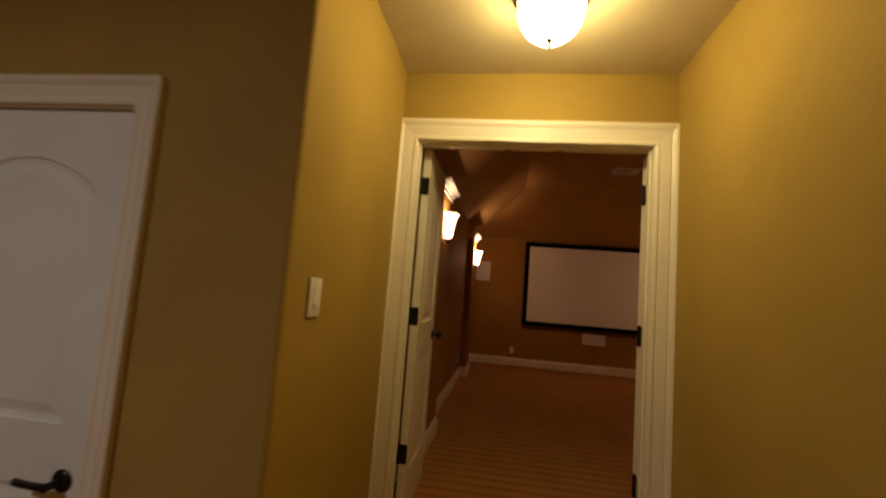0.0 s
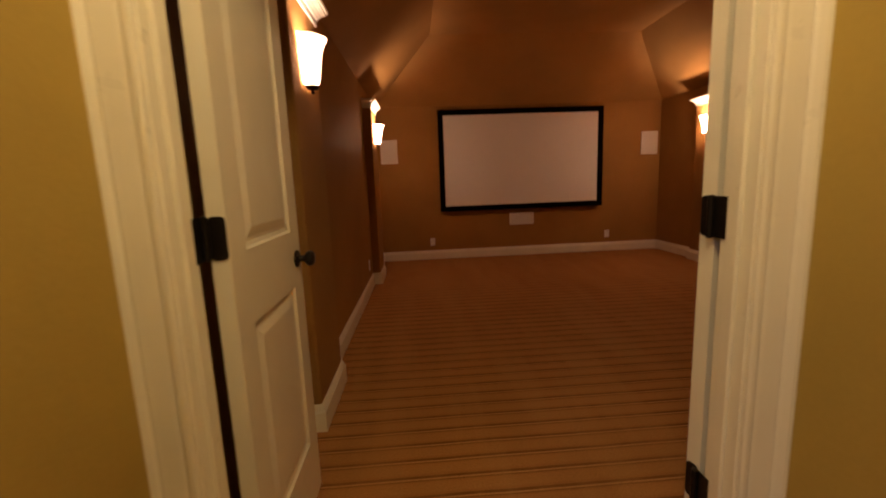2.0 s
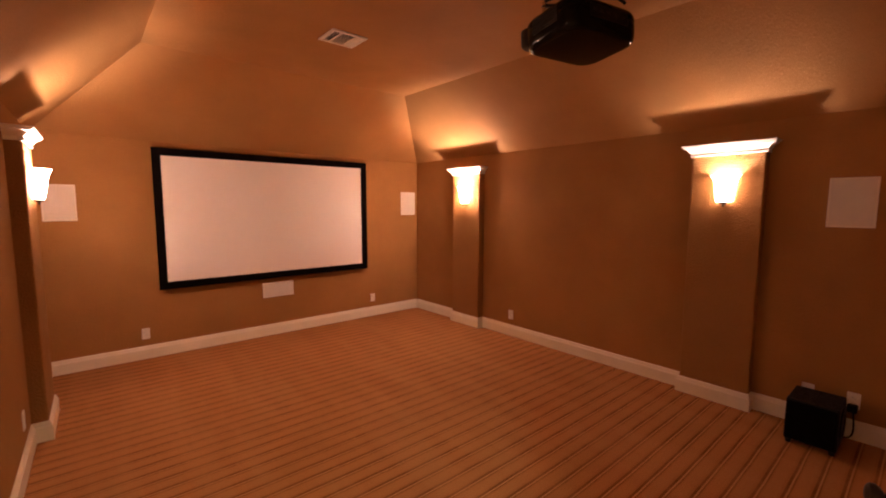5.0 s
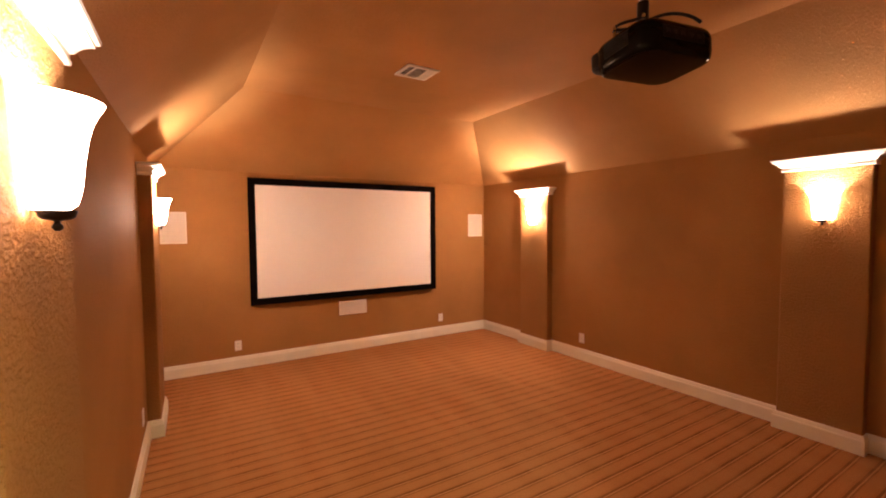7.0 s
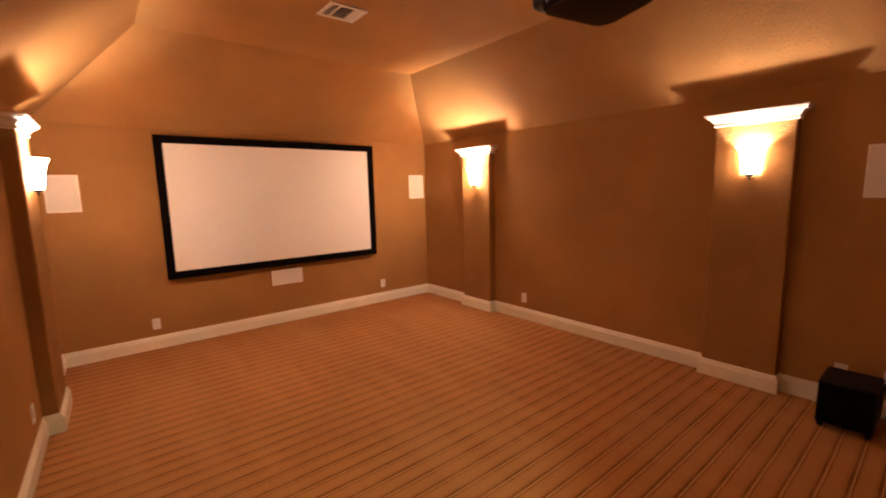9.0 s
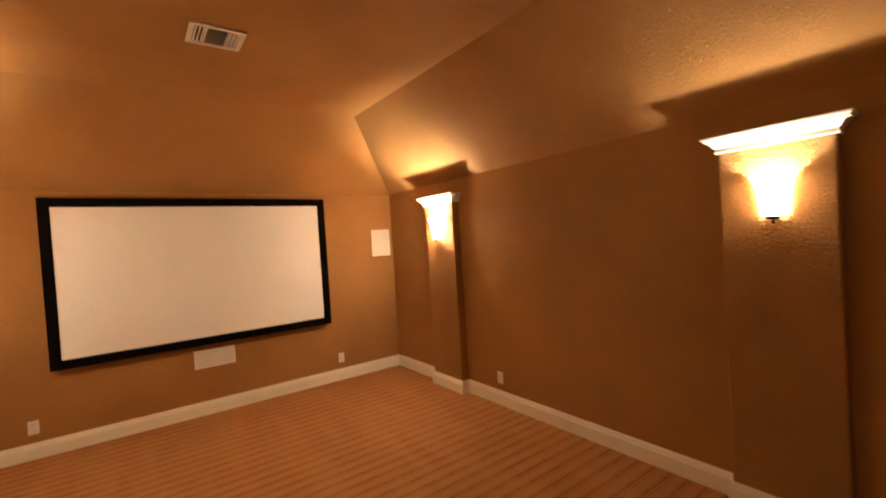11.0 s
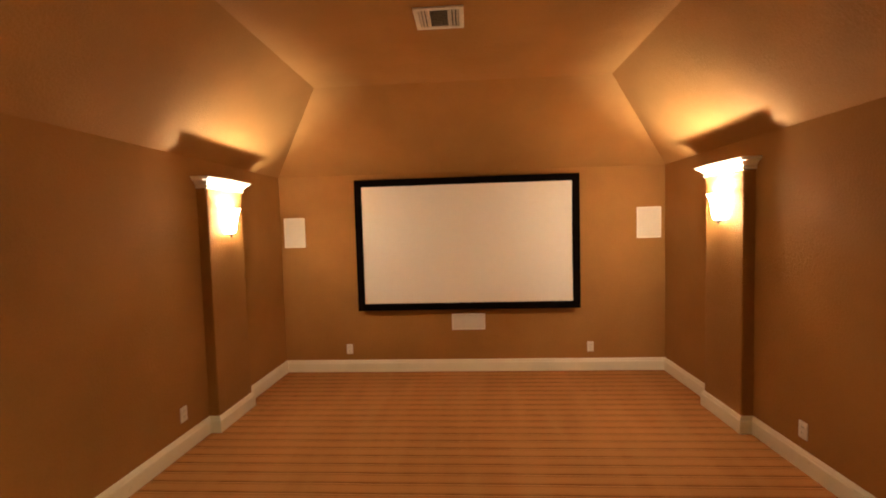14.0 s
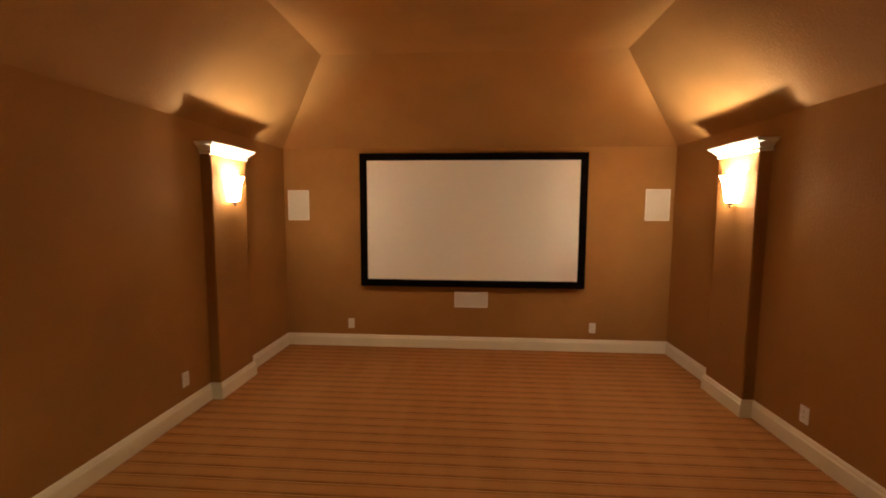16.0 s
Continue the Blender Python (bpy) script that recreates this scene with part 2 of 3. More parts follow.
# floor: the theatre carpet runs out through the doorway over the top step
bm = bmesh.new()
add_box(bm, -0.4, 4.7, HALL_FACE - 0.0, 8.3, -0.12, 0)
add_box(bm, HALL_L - 0.1, HALL_R + 0.1, 1.25, HALL_FACE, -0.12, 0)
structure("floor", bm, CARPET, "reddish tan ribbed carpet with dark cross stripes", "carpet floor")
bm = box(-3.2, HALL_R + 0.1, -2.2, 0.95, LOW - 0.1, LOW)
add_box(bm, HALL_L, HALL_R, 0.95, 1.25, LOW - 0.1, LOW / 2, 0.01)
add_box(bm, -3.2, HALL_L, 0.95, 1.4, LOW - 0.1, LOW)
add_box(bm, HALL_L, HALL_R, 1.25, 1.29, LOW - 0.1, -0.12)
structure("floor_landing", bm, CARPET, "tan carpeted landing two steps below the theatre", "carpet floor")

# theatre walls
MID = 2.45
bm = bmesh.new()
add_prism(bm, [(left_x(MID), MID), (left_x(FRONT), FRONT), (left_x(FRONT) - 0.14, FRONT + 0.14), (left_x(MID) - 0.14, MID)], 0, BREAK + 0.06)
structure("wall_west", bm, PAINT, "brown textured theatre side wall with two pilasters", "wall")
bm = bmesh.new()
add_prism(bm, [(right_x(HALL_FACE), HALL_FACE), (right_x(HALL_FACE) + 0.14, HALL_FACE), (right_x(FRONT) + 0.14, FRONT + 0.14), (right_x(FRONT), FRONT)], 0, BREAK + 0.06)
structure("wall_east", bm, PAINT, "brown textured theatre side wall behind the subwoofer", "wall")
bm = bmesh.new()
add_prism(bm, [(left_x(FRONT), FRONT), (right_x(FRONT), FRONT), (right_x(FRONT) + 0.14, FRONT + 0.14), (left_x(FRONT) - 0.14, FRONT + 0.14)], 0, BREAK + 0.06)
structure("wall_north", bm, PAINT, "brown textured front wall behind the projection screen", "wall")

# wall between hall and theatre: room side brown, hall side tan, with the double doorway
bm = doorway_wall(left_x(BACK), right_x(BACK), JAMB_L - 0.055, JAMB_R + 0.055, HEAD + 0.02, 0, 3.2, MID, BACK)
structure("wall_south", bm, PAINT, "brown back wall of the theatre with the double doorway", "wall")
bm = doorway_wall(HALL_L - 0.12, HALL_R + 0.12, JAMB_L - 0.02, JAMB_R + 0.02, HEAD + 0.02, 0, 3.2, HALL_FACE, MID)
structure("wall_hall_end", bm, HALL_PAINT, "tan hall wall around the double theatre doorway", "wall")

# theatre ceiling: flat middle, sloped on three sides, hipped in the front corners
bm = bmesh.new()
Y0 = MID + 0.01
low = [(left_x(Y0), Y0, BREAK), (left_x(FRONT), FRONT, BREAK), (right_x(FRONT), FRONT, BREAK), (right_x(Y0), Y0, BREAK)]
high = [(RIDGE_L, Y0, TOP), (RIDGE_L, RIDGE_Y, TOP), (RIDGE_R, RIDGE_Y, TOP), (RIDGE_R, Y0, TOP)]
for lift in (0.0, 0.12):
    v = [bm.verts.new((x + (0.2 if x > 2 else -0.2) * (lift > 0) * (z == BREAK), y + 0.2 * (lift > 0) * (y > 8), z + lift)) for x, y, z in low + high]
    for q in ((0, 1, 5, 4), (1, 2, 6, 5), (2, 3, 7, 6), (4, 5, 6, 7)):
        bm.faces.new([v[i] for i in q])
structure("ceiling", bm, PAINT, "brown textured ceiling with sloped sides and hipped corners", "ceiling")

# hall and landing
bm = bmesh.new()
r = 0.018
arc = [(HALL_L - r + r * math.sin(a), ARRIS + r - r * math.cos(a)) for a in (i * math.pi / 12 for i in range(7))]
add_prism(bm, [*arc, (HALL_L, HALL_FACE), (HALL_L - 0.12, HALL_FACE), (HALL_L - 0.12, ARRIS + 0.12), (HALL_L - 0.12, ARRIS)], LOW, 2.6)
structure("wall_hall_west", bm, HALL_PAINT, "tan hall wall with a rounded corner and a dimmer", "wall", smooth=True)
structure("wall_hall_east", box(HALL_R, HALL_R + 0.12, -2.2, HALL_FACE, LOW, 2.6), HALL_PAINT, "plain tan hall wall with fine texture", "wall")
DOOR3_R, DOOR3_W, DOOR3_TOP = -0.666, 0.76, 1.742
bm = doorway_wall(-3.2, HALL_L - 0.12, DOOR3_R - DOOR3_W - 0.02, DOOR3_R + 0.02, DOOR3_TOP + 0.02, LOW, 2.6, ARRIS, ARRIS + 0.12)
structure("wall_landing_north", bm, HALL_PAINT, "tan landing wall around a white panel door", "wall")
structure("wall_landing_west", box(-3.32, -3.2, -2.2, ARRIS + 0.12, LOW, 2.6), HALL_PAINT, "plain tan landing wall", "wall")
structure("wall_landing_south", box(-3.32, HALL_R + 0.12, -2.32, -2.2, LOW, 2.6), HALL_PAINT, "plain tan landing wall", "wall")
structure("ceiling_hall", box(HALL_L, HALL_R, ARRIS, HALL_FACE, HALL_TOP, HALL_TOP + 0.12), CEILING_PAINT, "pale tan hall ceiling with a dome lamp", "ceiling")
structure("ceiling_landing", box(-3.32, HALL_R + 0.12, -2.32, ARRIS, HALL_TOP, HALL_TOP + 0.12), CEILING_PAINT, "pale tan landing ceiling", "ceiling")


# ---------- pilasters, baseboards, sconces ----------
BASE = [(0, 0), (0.020, 0), (0.020, 0.098), (0.017, 0.108), (0.013, 0.112), (0.013, 0.120), (0.009, 0.130), (0.006, 0.138), (0, 0.140)]
CROWN = [(0, 0), (0.010, 0), (0.013, 0.008), (0.010, 0.016), (0.010, 0.030), (0.018, 0.034), (0.024, 0.044), (0.036, 0.058), (0.050, 0.066),
         (0.056, 0.068), (0.056, 0.076), (0.066, 0.080), (0.068, 0.092), (0, 0.092)]


def side_frame(side, y):
    """Local frame on a side wall: x along the wall to the viewer's right as one faces it, y into the wall, z up."""
    if side == "east":
        return pose(right_x(y), y, 0, 0, 0, -90 + math.degrees(0.004))
    return pose(left_x(y), y, 0, 0, 0, 90 - math.degrees(0.0195))


def half_shell(bm, rings, steps=20, wall=0.004):
    """A half-round glass shade, open on top: rings of (half width, depth, height)."""
    outer, inner = [], []
    for a, d, z in rings:
        outer.append([bm.verts.new((a * math.sin(t), -0.006 - d * max(0.0, math.cos(t)), z)) for t in (math.pi * (i / steps - 0.5) for i in range(steps + 1))])
        inner.append([bm.verts.new(((a - wall) * math.sin(t), -0.008 - (d - wall) * max(0.0, math.cos(t)), z + (wall if z == rings[0][2] else 0))) for t in (math.pi * (i / steps - 0.5) for i in range(steps + 1))])
    for shell in (outer, inner):
        for p, q in zip(shell, shell[1:]):
            for i in range(steps):
                bm.faces.new((p[i], p[i + 1], q[i + 1], q[i]))
        bm.faces.new(shell[0])
    for i in range(steps):
        bm.faces.new((outer[-1][i], outer[-1][i + 1], inner[-1][i + 1], inner[-1][i]))
    for k in range(len(rings) - 1):
        for e in (0, steps):
            bm.faces.new((outer[k][e], outer[k + 1][e], inner[k + 1][e], inner[k][e]))
    return bm


def pilaster(side, y):
    f = side_frame(side, y)
    label = "brown textured pilaster with a white moulded capital"
    p = thing("pilaster", label, "pilaster", f, "wall pilasters", "structure")
    body = box(-PIL_W / 2, PIL_W / 2, -PIL_D, 0.02, 0, 2.155, 0)
    edges = [e for e in body.edges if abs(e.verts[0].co.z - e.verts[1].co.z) > 1 and e.verts[0].co.y < 0]
    bmesh.ops.bevel(body, geom=edges, offset=0.012, segments=3, profile=0.5, affect="EDGES")
    part("shaft", body, PILASTER_PAINT, p)
    cap = sweep(bmesh.new(), [(PIL_W / 2, 0), (PIL_W / 2, -PIL_D), (-PIL_W / 2, -PIL_D), (-PIL_W / 2, 0)][::-1],
                [(o, z + 2.068) for o, z in CROWN])
    add_box(cap, -PIL_W / 2 - 0.066, PIL_W / 2 + 0.066, -PIL_D - 0.066, 0, 2.1555, 2.1595)
    part("capital", cap, TRIM, p, "white moulded crown capital")
    return p


def sconce(side, y):
    f = side_frame(side, y) @ pose(0, -PIL_D - 0.001, 0)
    s = thing("wall_sconce", "lit alabaster glass half-bowl sconce with bronze fitter", "wall lamp", f, "wall sconces")
    key = (side, y > 5)
    rings = [(0.030, 0.030, 1.689), (0.050, 0.050, 1.690), (0.060, 0.062, 1.700), (0.065, 0.070, 1.730), (0.069, 0.076, 1.780),
             (0.074, 0.083, 1.827), (0.082, 0.092, 1.862), (0.093, 0.103, 1.885), (0.103, 0.111, 1.898), (0.105, 0.113, 1.902)]
    part("shade", half_shell(bmesh.new(), rings), SHADE_GLASS[key], s, "glowing milky glass shade", smooth=True)
    cup = lathe(bmesh.new(), [(0.0, 1.648), (0.005, 1.649), (0.009, 1.654), (0.009, 1.659), (0.005, 1.664), (0.006, 1.668), (0.022, 1.671), (0.028, 1.675), (0.033, 1.6885), (0.0, 1.6885)], 20, (0, -0.036))
    part("fitter", cup, BRONZE, s, "dark bronze bottom cup with ball finial", smooth=True)
    part("backplate", box(-0.035, 0.035, -0.006, 0.0, 1.69, 1.80, 0.002), BRONZE, s)
    point_lamp("bulb", f @ Vector((0, -0.054, 1.822)), SCONCE_WATTS * GAIN[key][0], SCONCE_COLOUR, 0.020)
    return s


for side in ("west", "east"):
    for y in PILASTERS[side]:
        pilaster(side, y)
        sconce(side, y - 0.06 if side == "west" and y < 5 else y)


def skirting(name, path, label):
    b = thing(name, label, "baseboard", kind="structure")
    part("board", sweep(bmesh.new(), path, BASE), TRIM, b)
    return b


def side_path(side):
    x = left_x if side == "west" else right_x
    s = 1 if side == "west" else -1
    pts = [(x(BACK + 0.021), BACK + 0.021)]
    for y in PILASTERS[side]:
        a, b = y - PIL_W / 2, y + PIL_W / 2
        pts += [(x(a), a), (x(a) + s * PIL_D, a), (x(b) + s * PIL_D, b), (x(b), b)]
    pts.append((x(FRONT), FRONT))
    return pts


ring = side_path("west") + side_path("east")[::-1]
skirting("baseboard", ring, "cream moulded baseboard following walls and pilasters")
skirting("baseboard_back", [(right_x(BACK), BACK), (JAMB_R + 0.13, BACK)], "cream moulded baseboard on the back wall")


# ---------- double doorway ----------
def casing_profile(width):
    """Stepped and ogee door casing: (across, proud)."""
    w = width
    return [(0, 0), (0, 0.012), (0.006, 0.015), (0.016, 0.015), (0.022, 0.011), (0.030, 0.013), (w * 0.52, 0.017), (w * 0.62, 0.019),
            (w * 0.66, 0.015), (w * 0.72, 0.020), (w * 0.84, 0.027), (w * 0.93, 0.028), (w, 0.024), (w, 0)]


def casing(x0, x1, z0, z1, width):
    """Mitred casing round three sides of an opening in the plane y = 0, proud towards -y."""
    prof = casing_profile(width)
    bm = bmesh.new()
    rings = []
    for k in range(4):
        ring_ = []
        for a, p in prof:
            x, z = ((x0 - a, z0), (x0 - a, z1 + a), (x1 + a, z1 + a), (x1 + a, z0))[k]
            ring_.append(bm.verts.new((x, -p, z)))
        rings.append(ring_)
    n = len(prof)
    for p, q in zip(rings, rings[1:]):
        for j in range(n):
            bm.faces.new((p[j], p[(j + 1) % n], q[(j + 1) % n], q[j]))
    bm.faces.new(rings[0])
    bm.faces.new(rings[-1])
    return bm


def door_frame(name, x0, x1, z0, z1, y_face, depth, width, label, stop=0.046, short=0.0):
    d = thing(name, label, "door frame", kind="structure")
    part("casing", moved(casing(x0 - 0.005, x1 + 0.005, z0, z1 + 0.005, width), pose(0, y_face, 0)), TRIM, d)
    part("jamb", box(x0 - 0.02, x0, y_face, y_face + depth - short, z0, z1, 0.001), TRIM, d)
    part("jamb", box(x1, x1 + 0.02, y_face, y_face + depth - short, z0, z1, 0.001), TRIM, d)
    part("head", box(x0 - 0.02, x1 + 0.02, y_face, y_face + depth, z1, z1 + 0.02, 0.001), TRIM, d)
    s0, s1 = y_face + depth - stop - 0.036, y_face + depth - stop
    part("stop", box(x0, x0 + 0.011, s0, s1, z0, z1, 0.002), TRIM, d)
    part("stop", box(x1 - 0.011, x1, s0, s1, z0, z1, 0.002), TRIM, d)
    part("stop", box(x0 + 0.011, x1 - 0.011, s0, s1, z1 - 0.011, z1, 0.002), TRIM, d)
    return d


frame_1 = door_frame("door_frame", JAMB_L, JAMB_R, 0, HEAD, HALL_FACE, BACK - HALL_FACE, 0.114, "cream moulded casing of the double theatre doorway", short=0.016)
for x in (0.47, 0.75):
    part("strike_plate", box(x - 0.022, x + 0.022, 2.475, 2.505, HEAD - 0.004, HEAD, 0.001), BRONZE, frame_1, "dark ball catch plate")


def panel_slab(w, h, t, panels, arch=0.0):
    """A moulded two-panel door leaf: x 0..w, y 0..t, z 0..h, panels on both faces; panels as (z0, z1), the top one arched."""
    bm = bmesh.new()
    stile = 0.115 if w > 0.7 else 0.10
    x0, x1 = stile, w - stile

    def outline(z0, z1, inset, rise):
        a, b = x0 + inset, x1 - inset
        top = [(a, z1 - inset - rise)]
        if rise:
            top = [(a + (b - a) * i / 12, z1 - inset - rise + rise * math.sin(math.pi * i / 12) ** 0.8) for i in range(13)]
            return [(b, z0 + inset), (a, z0 + inset)] + top
        return [(b, z0 + inset), (a, z0 + inset), (a, z1 - inset), (b, z1 - inset)]

    for face, s in ((0.0, 1), (t, -1)):
        def put(pts, depth):
            return [bm.verts.new((x, face + s * depth, z)) for x, z in pts]
        for i, (z0, z1) in enumerate(panels):
            rise = arch if i == len(panels) - 1 else 0.0
            rings = [put(outline(z0, z1, ins, rise), dep) for ins, dep in ((0, 0), (0.006, 0.007), (0.018, 0.010), (0.028, 0.009), (0.052, 0.0025), (0.056, 0.002))]
            for p, q in zip(rings, rings[1:]):
                for j in range(len(p)):
                    bm.faces.new((p[j], p[(j + 1) % len(p)], q[(j + 1) % len(p)], q[j]))
            bm.faces.new(rings[-1])
            if rise:
                out = outline(z0, z1, 0, rise)[2:]
                bm.faces.new(put([(x0, h), (x1, h)] + out[::-1], 0))
        bounds = [0.0] + [z for pr in panels for z in pr] + [h]
        for i in range(0, len(bounds), 2):
            if arch and i == len(bounds) - 2:
                continue
            bm.faces.new(put([(x0, bounds[i]), (x1, bounds[i]), (x1, bounds[i + 1]), (x0, bounds[i + 1])], 0))
        bm.faces.new(put([(0, 0), (x0, 0), (x0, h), (0, h)], 0))
        bm.faces.new(put([(x1, 0), (w, 0), (w, h), (x1, h)], 0))
    for a, b in (((0, 0), (w, 0)), ((w, 0), (w, h)), ((w, h), (0, h)), ((0, h), (0, 0))):
        bm.faces.new([bm.verts.new(c) for c in ((a[0], 0, a[1]), (b[0], 0, b[1]), (b[0], t, b[1]), (a[0], t, a[1]))])
    bmesh.ops.remove_doubles(bm, verts=bm.verts[:], dist=0.0004)
    return bm


def knob_mesh():
    bm = lathe(bmesh.new(), [(0.0, 0.0), (0.031, 0.0), (0.032, 0.004), (0.027, 0.009), (0.013, 0.012), (0.010, 0.022), (0.012, 0.030),
                             (0.022, 0.037), (0.028, 0.047), (0.027, 0.057), (0.018, 0.064), (0.0, 0.067)], 20)
    return bm


HINGE_Z = (0.357, 1.098, 1.841)
LEAF_W, LEAF_T, LEAF_H = 0.588, 0.044, 2.058


def rounded_plate(w, h, t, r):
    bm = bmesh.new()
    pts = []
    for cx, cz, a0 in ((w / 2 - r, h / 2 - r, 0), (-w / 2 + r, h / 2 - r, 90), (-w / 2 + r, -h / 2 + r, 180), (w / 2 - r, -h / 2 + r, 270)):
        pts += [(cx + r * math.cos(radians(a0 + 18 * i)), cz + r * math.sin(radians(a0 + 18 * i))) for i in range(6)]
    front = [bm.verts.new((x, 0, z)) for x, z in pts]
    back = [bm.verts.new((x, t, z)) for x, z in pts]
    bm.faces.new(front)
    bm.faces.new(back)
    for i in range(len(pts)):
        j = (i + 1) % len(pts)
        bm.faces.new((front[i], front[j], back[j], back[i]))
    return bm


def theatre_leaf(name, label, pivot, turn, side):
    """A leaf in a frame whose x runs along the leaf and whose hall face looks to -y (side 1) or +y (side -1)."""
    d = thing(name, label, "door", kind="structure")
    m = pivot @ pose(0, 0, 0, 0, 0, turn)
    part("slab", moved(panel_slab(LEAF_W, LEAF_H - 0.012, LEAF_T, [(0.24, 0.850), (1.045, 1.90)]), m @ pose(0, -LEAF_T / 2, 0.010)), DOOR_PAINT, d)
    part("door_handle", moved(knob_mesh(), m @ pose(LEAF_W - 0.055, -side * LEAF_T / 2, 0.953, 90 * side, 0, 0)), BRONZE, d, "dark bronze knob", smooth=True)
    return d, m


HINGE_H = 0.102
# leaf open ninety degrees along the west wall
d1, m1 = theatre_leaf("door_1", "cream two-panel theatre door standing open against the wall", pose(JAMB_L + 0.009 + LEAF_T / 2, BACK + 0.022, 0), 90, 1)
# leaf swung back almost flat against the rear wall
PHI = 9.7
d2, m2 = theatre_leaf("door_2", "cream two-panel theatre door folded back to the rear wall", pose(JAMB_R + 0.004, BACK + 0.014 + LEAF_T / 2, 0), PHI, -1)
for d, m, jamb, s in ((d1, m1, JAMB_L, 1), (d2, m2, JAMB_R, -1)):
    for z in HINGE_Z:
        h = part("hinge", moved(rounded_plate(0.040, HINGE_H, 0.0025, 0.012), m @ pose(-0.0026, 0, z, 0, 0, -90)), BRONZE, d, "black hinge")
        plate = pose(jamb + s * 0.0026, BACK - 0.010, z, 0, 0, 90 * s)
        part("jamb_leaf", moved(rounded_plate(0.066, HINGE_H, 0.0025, 0.012), plate), BRONZE, h)
        pin = (jamb + s * 0.006, BACK + 0.014)
        part("knuckle", lathe(bmesh.new(), [(0.0, z - 0.054), (0.005, z - 0.053), (0.0085, z - 0.050), (0.0085, z + 0.050), (0.005, z + 0.053), (0.0, z + 0.054)], 12, pin), BRONZE, h, smooth=True)

# white landing door
frame_3 = door_frame("door_frame", DOOR3_R - DOOR3_W, DOOR3_R, LOW, DOOR3_TOP, ARRIS, 0.12, 0.088, "white moulded casing of the landing door", 0.057)
d3 = thing("door_3", "white closed panel door with an arched top panel", "door", kind="structure")
part("slab", moved(panel_slab(DOOR3_W - 0.006, DOOR3_TOP - LOW - 0.012, 0.035, [(0.24, 0.92), (1.10, 1.91)], 0.10), pose(DOOR3_R - DOOR3_W + 0.003, ARRIS + 0.022, LOW + 0.008)), WHITE_DOOR, d3)
lever = lathe(bmesh.new(), [(0.0, 0.0), (0.032, 0.0), (0.033, 0.004), (0.027, 0.010), (0.012, 0.012), (0.011, 0.045), (0.013, 0.055), (0.0, 0.056)], 20)
moved(lever, pose(0, 0, 0, 90, 0, 0))
arm = sweep(bmesh.new(), [(0.008, -0.048), (-0.03, -0.052), (-0.075, -0.050), (-0.112, -0.044)], [(-0.006, -0.007), (0.006, -0.009), (0.006, 0.009), (-0.006, 0.007)])
part("door_handle", moved(lever, pose(DOOR3_R - 0.08, ARRIS + 0.022, 0.62)), BRONZE, d3, "dark bronze lever rose", smooth=True)
part("lever", moved(arm, pose(DOOR3_R - 0.08, ARRIS + 0.022, 0.62)), BRONZE, d3, "dark bronze lever handle", smooth=True)


# ---------- projection screen ----------
scr = thing("projection_screen", "wide white fixed projection screen in a black velvet frame", "projection screen")
SX0, SX1, SZ0, SZ1, SY = 0.879, 3.419, 0.738, 2.248, 8.014
BAR = 0.080
inner = (SX0 + BAR, SX1 - BAR, SZ0 + BAR, SZ1 - BAR)
part("screen_surface", box(inner[0] - 0.01, inner[1] + 0.01, SY + 0.018, SY + 0.022, inner[2] - 0.01, inner[3] + 0.01), SCREEN, scr, "matte white screen fabric")


def mitred_bar(a, b, c, d, y0, y1, lip=0.012):
    """A frame bar with mitred ends: outer corners a, b; inner corners d, c; its inner edge bevelled back."""
    bm = bmesh.new()
    def towards(p, q, k):
        return (p[0] + (q[0] - p[0]) * k, p[1] + (q[1] - p[1]) * k)
    d2_, c2_ = towards(d, a, 0.15), towards(c, b, 0.15)
    front = [bm.verts.new((x, y0, z)) for x, z in (a, b, c2_, d2_)]
    slope = [bm.verts.new((x, y0 + lip, z)) for x, z in (c, d)]
    back = [bm.verts.new((x, y1, z)) for x, z in (a, b, c, d)]
    bm.faces.new(front)
    bm.faces.new((front[3], front[2], slope[0], slope[1]))
    bm.faces.new(back[::-1])
    bm.faces.new((front[0], back[0], back[1], front[1]))
    bm.faces.new((slope[1], slope[0], back[2], back[3]))
    bm.faces.new((front[1], back[1], back[2], slope[0], front[2]))
    bm.faces.new((front[0], front[3], slope[1], back[3], back[0]))
    return bm


O = [(SX0, SZ0), (SX1, SZ0), (SX1, SZ1), (SX0, SZ1)]
I = [(inner[0], inner[2]), (inner[1], inner[2]), (inner[1], inner[3]), (inner[0], inner[3])]
for k in range(4):
    part("frame_bar", mitred_bar(O[k], O[(k + 1) % 4], I[(k + 1) % 4], I[k], SY, SY + 0.017), VELVET, scr)
part("rear_batten", box(SX0 + 0.02, SX1 - 0.02, SY + 0.023, FRONT - 0.001, SZ1 - 0.07, SZ1 - 0.02), VELVET, scr)
part("rear_batten", box(SX0 + 0.02, SX1 - 0.02, SY + 0.023, FRONT - 0.001, SZ0 + 0.02, SZ0 + 0.07), VELVET, scr)
for x in (SX0 + 0.02, SX1 - 0.07):
    part("rear_batten", box(x, x + 0.05, SY + 0.023, FRONT - 0.001, SZ0 + 0.071, SZ1 - 0.071), VELVET, scr)


